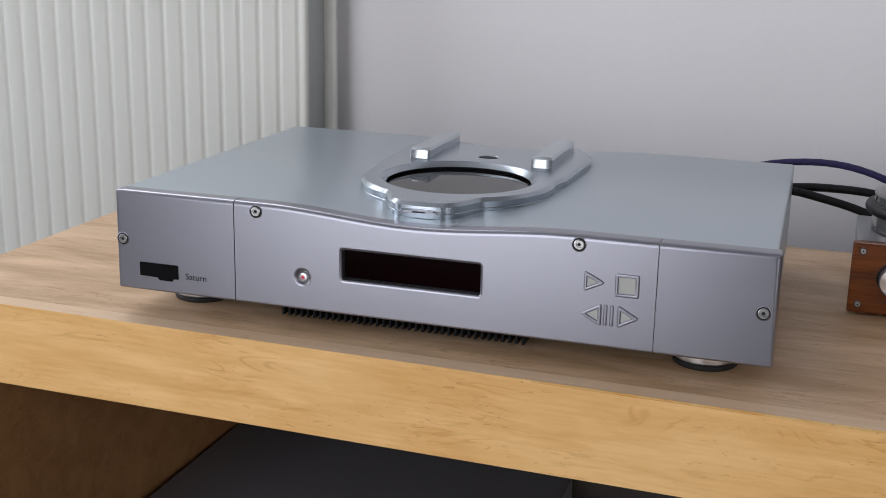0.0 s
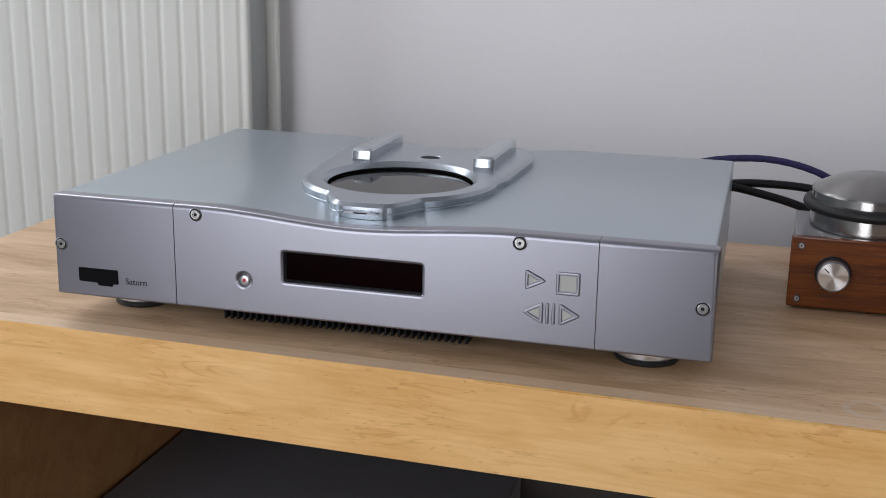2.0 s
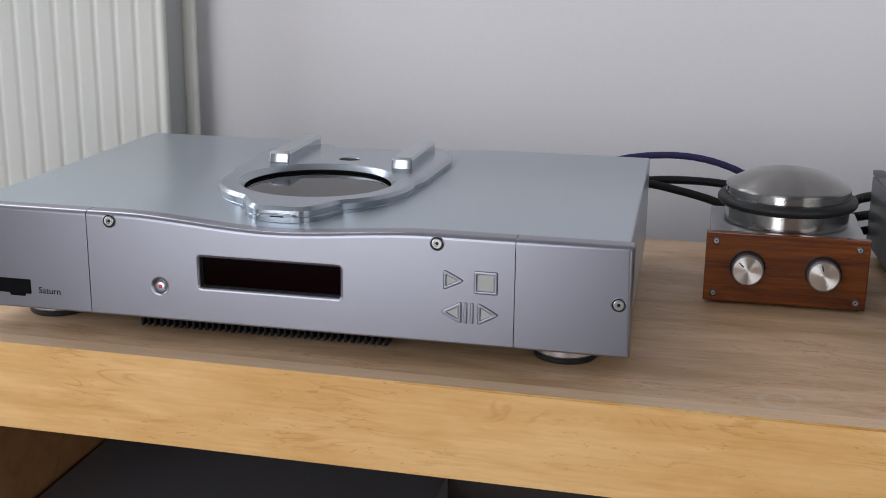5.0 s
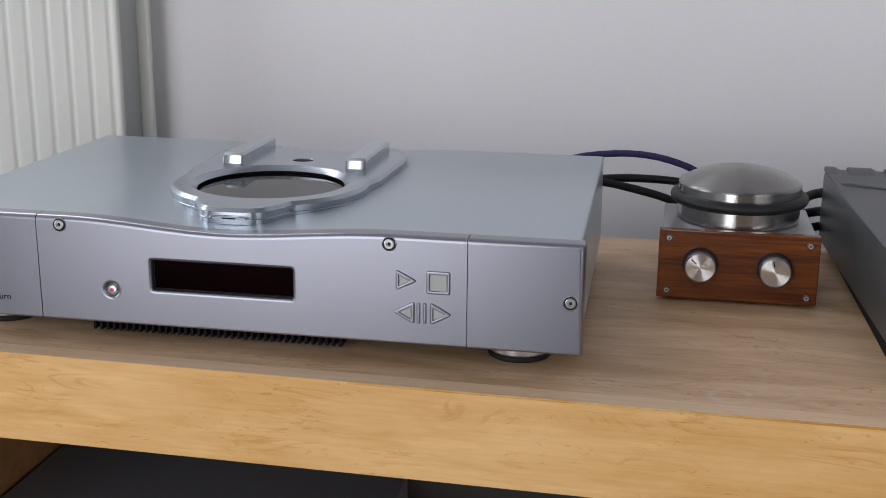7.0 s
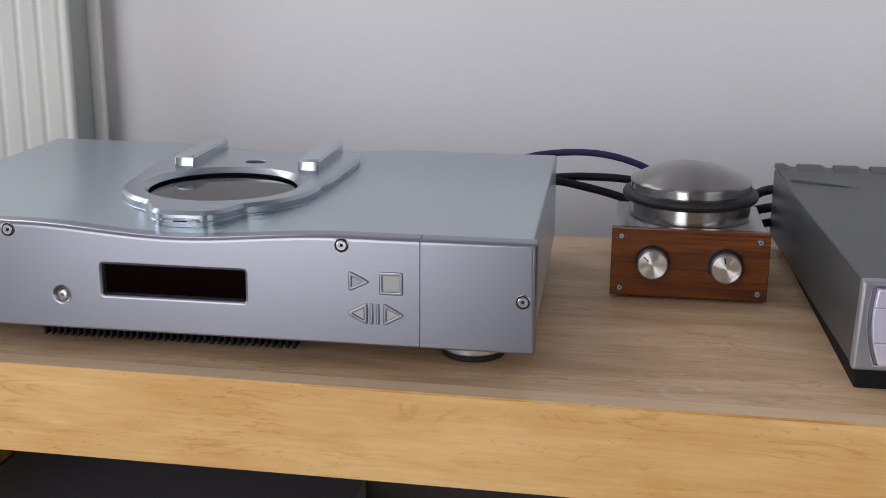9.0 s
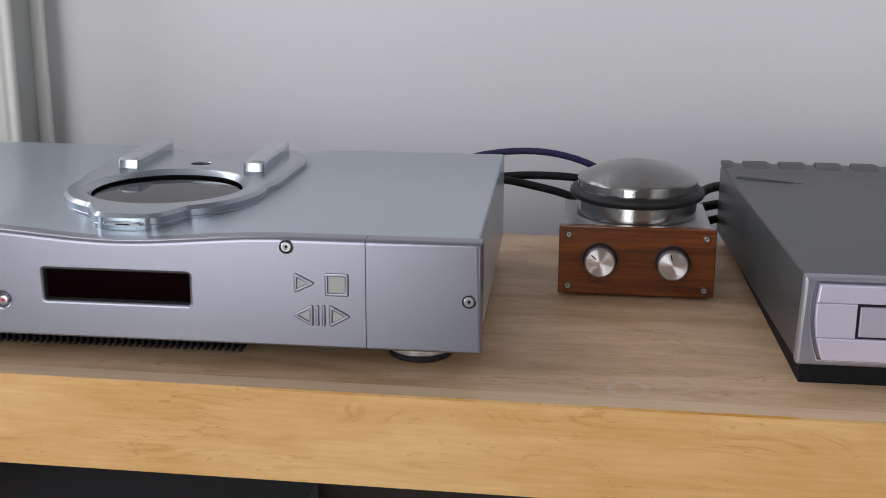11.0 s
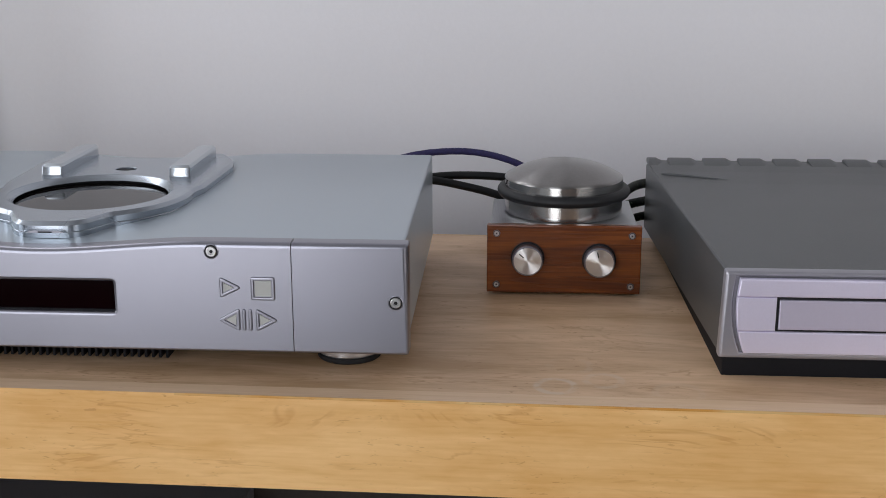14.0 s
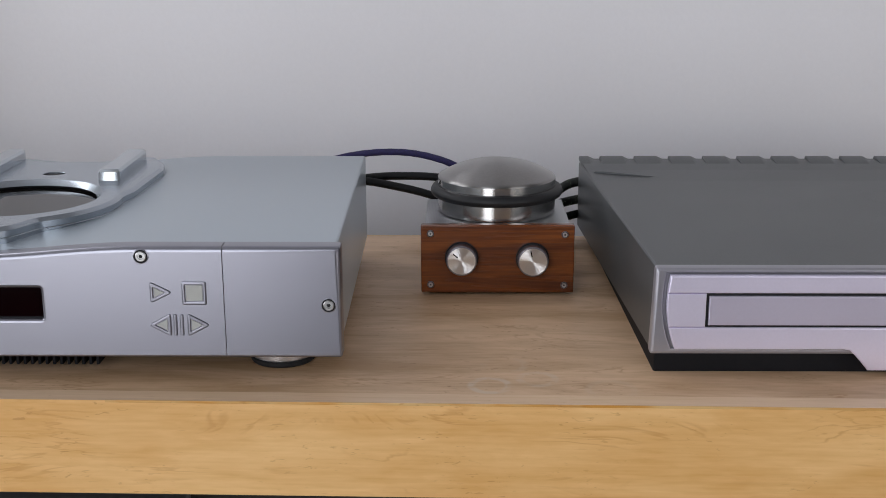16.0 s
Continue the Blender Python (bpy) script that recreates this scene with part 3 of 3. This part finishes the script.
def oval(cx, cy, rx, ry, k=32):
    return [(cx + rx * math.cos(2 * math.pi * i / k), cy + ry * math.sin(2 * math.pi * i / k)) for i in range(k)]


def build_lid(root):
    z = LID_Z
    lid = part("lid", plate(lid_loop(), 0.0064, flat(z - 0.0064), 0.0024, holes=[ring_loop(LX, LY, 0.0560, 96), oval(LX, 0.1895, 0.0080, 0.0062)],
                            seg=1, hole_r=0.0004), ALU_LID, root, "machined aluminium disc lid with a round window")
    part("lid_base", plate(lid_loop(0.0004), z - 0.0065 - 0.0806, flat(0.0806), 0.0004, seg=1), ALU_LID, root, "pale lower rim of the lid")
    part("window_bezel", lathe([(0.0566, z - 0.0003), (0.0556, z - 0.0002), (0.0519, z - 0.0032), (0.0516, z - 0.0037), (0.0530, z - 0.0042)], (LX, LY, 0.0), "z", 96), ALU_LID, lid, "sloping inner rim")
    # Wall of the undercut, coloured black for the shade inside it
    part("window_undercut", lathe([(0.0530, z - 0.0041), (0.0550, z - 0.0043), (0.0550, z - 0.0066)], (LX, LY, 0.0), "z", 96), BLACK, lid, "undercut below the rim, its shade put in as black")
    part("lid_window", lathe([(0.0556, z - 0.0070), (0.0556, z - 0.0056), (0, z - 0.0056)], (LX, LY, 0.0), "z", 96), GLASS, lid, "dark smoked glass window")
    part("lid_vent", box(LX - 0.010, 0.182, z - 0.0050, LX + 0.010, 0.197, z - 0.0012), SCREW_DARK, lid)
    # Solid dark blocks where the gap below each ear lies in shade
    for s in (-1, 1):
        part("hinge_shade", box(LX + s * 0.0560, 0.210, 0.0808, LX + s * 0.0757, 0.230, 0.0842), SCREW_DARK, lid)
    # thumb grip: an arched cut in the nose over a dark slot
    nx, ny, zb = LX + 0.0008, LY - LR - 0.0185, z - 0.0064
    arch = [(nx + 0.0132 * math.sin(a), ny - 0.0002 + 0.0012 * math.sin(a) ** 2, zb - 0.0002 + 0.0017 * max(0.0, math.cos(a)) ** 0.6) for a in [radians(-90 + 12 * i) for i in range(16)]]
    part("thumb_grip", tube(arch, 0.0005, 8, 3), ALU_LID, lid, "bright arched edge of the thumb grip")
    part("thumb_slot", plate([(nx - 0.012, zb - 0.0004), (nx + 0.012, zb - 0.0004), (nx + 0.0105, zb + 0.0006), (nx + 0.006, zb + 0.0012), (nx - 0.006, zb + 0.0012), (nx - 0.0105, zb + 0.0006)], 0.0010, front(ny + 0.0006)), SILVER_GREY, lid)
    part("thumb_notch", plate(rounded(nx - 0.0045, zb - 0.0003, nx + 0.0045, zb + 0.0005, 0.0003), 0.0013, front(ny + 0.0006)), SCREW_DARK, lid, "dark thumb notch")
    for x in (LX - 0.0475, LX + 0.0478):
        h = 0.0082
        loop = round_corners([(x - h, 0.1640), (x + h, 0.1640), (x + h, 0.240), (x + h - 0.002, 0.248), (x - h + 0.002, 0.248), (x - h, 0.240)], 0.0020, 2)
        arm = plate(loop, 0.0078, flat(z + 0.0001), 0.0018, seg=1)
        for v in arm.verts:
            if v.co.y < 0.18:
                v.co.y += (v.co.z - z) * 0.24
        part("hinge_arm", arm, ALU_ARM, lid, "bevelled aluminium hinge arm")
    part("hinge_block", box(LX - 0.058, 0.228, 0.0800, LX + 0.058, 0.250, 0.0840, 0.001), BLACK, root, "dark hinge under the lid")


build_player()


# ---- small amplifier with a wooden front ----
def knob(parent, x, y, z, angle):
    r = 0.0114
    # Black disc painted as the shadow ring behind the knob
    part("knob_recess_shade", lathe([(r + 0.0012, 0.0), (r + 0.0012, 0.0004), (0, 0.0004)], (x, y, z), "y", 48), SCREW_DARK, parent)
    k = part("knob", lathe([(r, 0.0005), (r, 0.0088), (r - 0.0007, 0.0095), (r - 0.0012, 0.0095)], (x, y, z), "y", 56), ALU, parent, "turned aluminium knob")
    part("knob_face", lathe([(r - 0.0012, 0.0095), (r * 0.5, 0.0096), (0, 0.0096)], (x, y, z), "y", 56), TURNED, k, "spun aluminium face")
    a = radians(angle)
    bm = plate(rect(-0.0004, 0.0040, 0.0004, 0.0085), 0.0002, lambda u, v, w: (x + u * math.cos(a) + v * math.sin(a), y - 0.00962 - w, z + v * math.cos(a) - u * math.sin(a)))
    part("pointer", bm, INK, k)


def build_amp():
    root = thing("headphone_amplifier", (0.537, 0.22, 0.0), "small grey amplifier with reddish wooden front and two knobs", "amplifier")
    part("case", box(0.4825, 0.1865, 0.004, 0.5915, 0.272, 0.0525, 0.0012, 2), AMP_CASE, root, "grey anodised metal case")
    part("wooden_front", box(0.4800, 0.1800, 0.0020, 0.5940, 0.1864, 0.0540, 0.0010, 2), ROSEWOOD, root, "reddish-brown hardwood front panel")
    for i in range(17):
        part("case_groove", box(0.4835 + i * 0.0012, 0.19, 0.05245, 0.4840 + i * 0.0012, 0.262, 0.0527), SILVER_GREY, root)
    knob(root, 0.5103, 0.1800, 0.0289, -48)
    knob(root, 0.5630, 0.1800, 0.0283, -12)
    for x, z in ((0.4872, 0.0475), (0.5868, 0.0468), (0.4872, 0.0082), (0.5868, 0.0078)):
        screw(root, x, 0.1797, z, 0.0022, SATIN)
    for x in (0.495, 0.579):
        for y in (0.20, 0.258):
            part("foot", lathe([(0, 0), (0.006, 0), (0.0064, 0.001), (0.006, 0.0042), (0, 0.0042)], (x, y, 0.0), "z", 24), RUBBER, root)
    for x in (0.505, 0.57):
        part("socket", lathe([(0.0045, 0), (0.0045, 0.006), (0.003, 0.006), (0, 0.004)], (x, 0.272, 0.04), "y", 20), CHROME, root)


build_amp()


# ---- round steel door weight that stands on the amplifier ----
def build_weight():
    x, y, z, r = 0.5375, 0.2340, 0.0526, 0.0455
    root = thing("door_stop", (x, y, z), "brushed-steel door stop with black rubber ring on the amplifier", "door stop")
    part("lower_body", lathe([(0, 0.0), (r - 0.0012, 0.0), (r, 0.0012), (r, 0.0160), (r - 0.002, 0.0166), (0, 0.0166)], (x, y, z), "z", 96), STEEL, root)
    part("upper_body", lathe([(r - 0.003, 0.0166), (r, 0.0172), (r, 0.0268)], (x, y, z), "z", 96), STEEL, root)
    cap = [(r, 0.0268), (r - 0.0003, 0.0277), (r - 0.0010, 0.0286), (r - 0.0020, 0.0291)]
    for i in range(1, 13):
        a = i / 12
        cap.append(((r - 0.0024) * (1 - a), 0.0293 + 0.0108 * (1 - (1 - a) ** 2.5)))
    part("domed_top", lathe(cap, (x, y, z), "z", 96), STEEL_DOME, root, "domed brushed steel top, dim reflection put into its grey")
    ring = []
    for i in range(17):
        a = 2 * math.pi * i / 16
        ring.append((r + 0.0014 + 0.0042 * math.cos(a), 0.0168 + 0.0042 * math.sin(a)))
    part("rubber_ring", lathe(ring, (x, y, z), "z", 96), RUBBER, root, "black rubber bumper ring")


build_weight()


# ---- grey cast component with a disc drawer ----
def build_component():
    root = thing("disc_drawer_unit", (0.835, 0.19, 0.0), "dark grey cast-metal hifi unit with silver front, closed disc drawer", "hifi unit")
    y0, y1 = 0.0225, 0.352
    body = round_corners([(0.629, y0), (1.041, y0), (1.0585, y1), (0.6115, y1)], [0.001, 0.001, 0.006, 0.006], 4)
    part("body", plate(body, 0.0556, flat(0.0125), 0.0022, seg=3), GREY_CAST, root, "dark grey cast-metal housing")
    foot_line = round_corners([(0.6300, y0 + 0.0008), (1.0400, y0 + 0.0008), (1.0485, y1 - 0.002), (0.6215, y1 - 0.002)], 0.001, 2)
    part("plinth", plate(foot_line, 0.0124, flat(0.0), 0.0), BLACK, root, "black plinth")
    # raised rear ridge with notched crest
    bm = bmesh.new()
    prof = [(0.266, 0.06805), (0.310, 0.0688), (0.340, 0.0701), (0.3515, 0.0701), (0.3515, 0.0680), (0.270, 0.0680)]
    ends = []
    for s in (0, 1):
        row = []
        for y, z in prof:
            t = (y - y0) / (y1 - y0)
            x = (0.6302 - 0.0175 * t) if s == 0 else (1.0398 + 0.0175 * t)
            row.append(bm.verts.new((x, y, z)))
        ends.append(row)
    k = len(prof)
    for i in range(k):
        bm.faces.new((ends[0][i], ends[0][(i + 1) % k], ends[1][(i + 1) % k], ends[1][i]))
    bm.faces.new(ends[0])
    bm.faces.new(ends[1])
    bmesh.ops.recalc_face_normals(bm, faces=bm.faces)
    part("rear_ridge", bm, GREY_CAST, root, sharp=30)
    x = 0.6122
    widths = [0.0078] + [0.0196] * 15
    for w in widths:
        if x + w + 0.0055 > 1.058:
            w = 1.056 - x - 0.0055
        if w > 0.003:
            top = round_corners([(x, 0.0690), (x + w + 0.0058, 0.0690), (x + w + 0.0050, 0.0702), (x + w, 0.0725), (x, 0.0725)], [0, 0, 0.001, 0.0018, 0.0014], 3)
            fin = bmesh.new()
            rows = []
            for y, sink in ((0.3514, 0.0), (0.3440, 0.0), (0.3300, 1.0)):
                rows.append([fin.verts.new((u, y, v - sink * max(0.0, v - 0.0694))) for u, v in top])
            n = len(top)
            for a, b in zip(rows, rows[1:]):
                for i in range(n):
                    fin.faces.new((a[i], a[(i + 1) % n], b[(i + 1) % n], b[i])).smooth = True
            fin.faces.new(rows[0])
            bmesh.ops.recalc_face_normals(fin, faces=fin.faces)
            part("cooling_fin", fin, GREY_CAST, root)
        x += w + 0.0100
    part("moulded_ring", lathe([(0.0242, 0.0), (0.0238, 0.00015), (0.0231, 0.00015), (0.0227, 0.0)], (0.8390, 0.2100, 0.0680), "z", 48), GREY_CAST, root)
    lip = lathe([(0, 0), (0.0010, 0.002), (0.0014, 0.008), (0.0010, 0.022), (0.0005, 0.040), (0, 0.056)], (0, 0, 0), "z", 12)
    bmesh.ops.transform(lip, matrix=pose(0.6192, 0.2995, 0.0689, 0, 90, -21), verts=lip.verts)
    part("moulded_lip", lip, GREY_CAST, root)
    # front
    def bow(z):
        return 0.6352 + (0.0060 * ((0.047 - z) / 0.03) ** 2 if z < 0.047 else 0.0012 * ((z - 0.047) / 0.016) ** 2)

    surround = round_corners([(0.6264, 0.0132), (1.0436, 0.0132), (1.0417, 0.0686), (0.6283, 0.0686)], 0.002, 3)
    zs = [0.0656 - 0.0484 * i / 10 for i in range(11)]
    cut = [(bow(z) - 0.0017, z) for z in zs] + [(1.0366, 0.0172), (1.0366, 0.0656)]
    part("front_surround", plate(surround, 0.0075, front(0.0250), 0.0020, holes=[cut], seg=3, hole_r=0.0012), SILVER_GREY, root, "mid-grey metal front surround")
    part("front_recess", plate(offset_loop(cut, -0.0006), 0.0010, front(0.0206)), SILVER_GREY, root)

    def band(z0, z1, x1, extra=()):
        zs = [z1 - (z1 - z0) * i / 8 for i in range(9)]
        return [(bow(z), z) for z in zs] + list(extra) + [(x1, z0), (x1, z1)] if not extra else [(bow(z), z) for z in zs] + list(extra) + [(x1, extra[-1][1]), (x1, z1)]

    at = front(0.0176)
    part("front_plate", plate(band(0.0538, 0.0648, 1.035), 0.0042, at, 0.0009, seg=2), SILVER, root, "silver painted front plate")
    part("front_plate", plate(band(0.0180, 0.0320, 1.035, ((0.7440, 0.0180), (0.7480, 0.0172), (0.7525, 0.0130), (0.7600, 0.0042))), 0.0042, at, 0.0009, seg=2), SILVER, root, "silver painted front plate")
    part("drawer_side", plate(band(0.0323, 0.0535, 0.6588), 0.0041, at, 0.0006, seg=2), SILVER, root)
    part("drawer_side", plate(rect(0.8622, 0.0323, 1.035, 0.0535), 0.0041, at, 0.0006, seg=2), SILVER, root)
    part("drawer_slot", box(0.6590, 0.0150, 0.0319, 0.8635, 0.0174, 0.0539), SCREW_DARK, root)
    part("disc_drawer", plate(rect(0.6606, 0.0334, 0.860, 0.0520), 0.0030, front(0.0165), 0.0006, seg=2), SILVER_DIM, root, "closed silver disc drawer")


build_component()


# ---- cables behind the equipment ----
def cable(name, points, r, material, label, wobble=0.0, group=""):
    bm = tube(points, r, wobble=wobble)
    ob = part(name, bm, material, None)
    return tagged(ob, label, "cable", group)


cable("signal_cable", [(0.345, 0.288, 0.050), (0.372, 0.304, 0.066), (0.408, 0.312, 0.0785), (0.448, 0.314, 0.0832), (0.482, 0.312, 0.0800), (0.512, 0.308, 0.0690), (0.535, 0.300, 0.050), (0.537, 0.283, 0.040), (0.537, 0.273, 0.038)],
      0.0028, NAVY, "thin navy-blue braided cable arching behind the player", 0.03)
cable("power_cable", [(0.400, 0.292, 0.060), (0.430, 0.299, 0.0640), (0.458, 0.303, 0.0650), (0.492, 0.305, 0.0632), (0.53, 0.306, 0.056), (0.57, 0.32, 0.030), (0.60, 0.345, 0.0045)],
      0.0034, CABLE, "thick black rubber cable from the player's back", 0.0, "power cables")
cable("power_cable", [(0.400, 0.290, 0.0605), (0.428, 0.294, 0.0625), (0.456, 0.294, 0.0580), (0.484, 0.294, 0.0510), (0.510, 0.296, 0.040), (0.53, 0.31, 0.018), (0.55, 0.335, 0.0045)],
      0.0034, CABLE, "thick black rubber cable from the player's back", 0.0, "power cables")
cable("interconnect_cable", [(0.570, 0.273, 0.041), (0.574, 0.296, 0.043), (0.588, 0.320, 0.0455), (0.606, 0.352, 0.048), (0.630, 0.370, 0.046), (0.66, 0.372, 0.036)],
      0.0040, BRAID, "black braided interconnect cable behind the amplifier", 0.0, "interconnect cables")
cable("interconnect_cable", [(0.505, 0.273, 0.041), (0.530, 0.298, 0.030), (0.570, 0.318, 0.030), (0.600, 0.346, 0.0325), (0.628, 0.372, 0.030), (0.66, 0.374, 0.022)],
      0.0040, BRAID, "black braided interconnect cable behind the amplifier", 0.0, "interconnect cables")
cable("interconnect_cable", [(0.545, 0.300, 0.0050), (0.575, 0.312, 0.015), (0.602, 0.340, 0.021), (0.628, 0.366, 0.018), (0.66, 0.368, 0.010)],
      0.0036, BRAID, "black braided interconnect cable behind the amplifier", 0.0, "interconnect cables")


# ---- things on the lower shelf ----
def build_lower():
    root = thing("black_amplifier", (0.07, 0.19, -0.345), "large matt black hifi box on the shadowed lower shelf", "amplifier")
    part("case", box(-0.100, 0.012, -0.338, 0.255, 0.352, -0.2446, 0.002, 2), BLACK_PAINT, root)
    for x in (-0.07, 0.225):
        for y in (0.04, 0.32):
            part("foot", lathe([(0, 0), (0.015, 0), (0.015, 0.0072), (0, 0.0072)], (x, y, -0.345), "z", 20), RUBBER, root)
    root = thing("pale_box", (0.80, 0.2, -0.345), "pale grey plastic box on the lower shelf", "box")
    part("case", box(0.735, 0.03, -0.345, 0.885, 0.330, -0.2480, 0.006, 3), PALE_BOX, root)
    rnd = random.Random(4)
    for i in range(5):
        x = 0.30 + i * 0.055
        pts = [(x, 0.06, -0.3405), (x + 0.02, 0.13, -0.3405 + 0.02 * i / 2), (x + 0.05 * rnd.random(), 0.22, -0.30), (x + 0.07, 0.29, -0.262 - 0.01 * rnd.random()),
               (x + 0.10, 0.33, -0.29), (x + 0.09, 0.345, -0.3405)]
        cable("loose_cable", pts, 0.0045, CABLE, "dark loose cable on the lower shelf", 0.0, "loose cables")


build_lower()
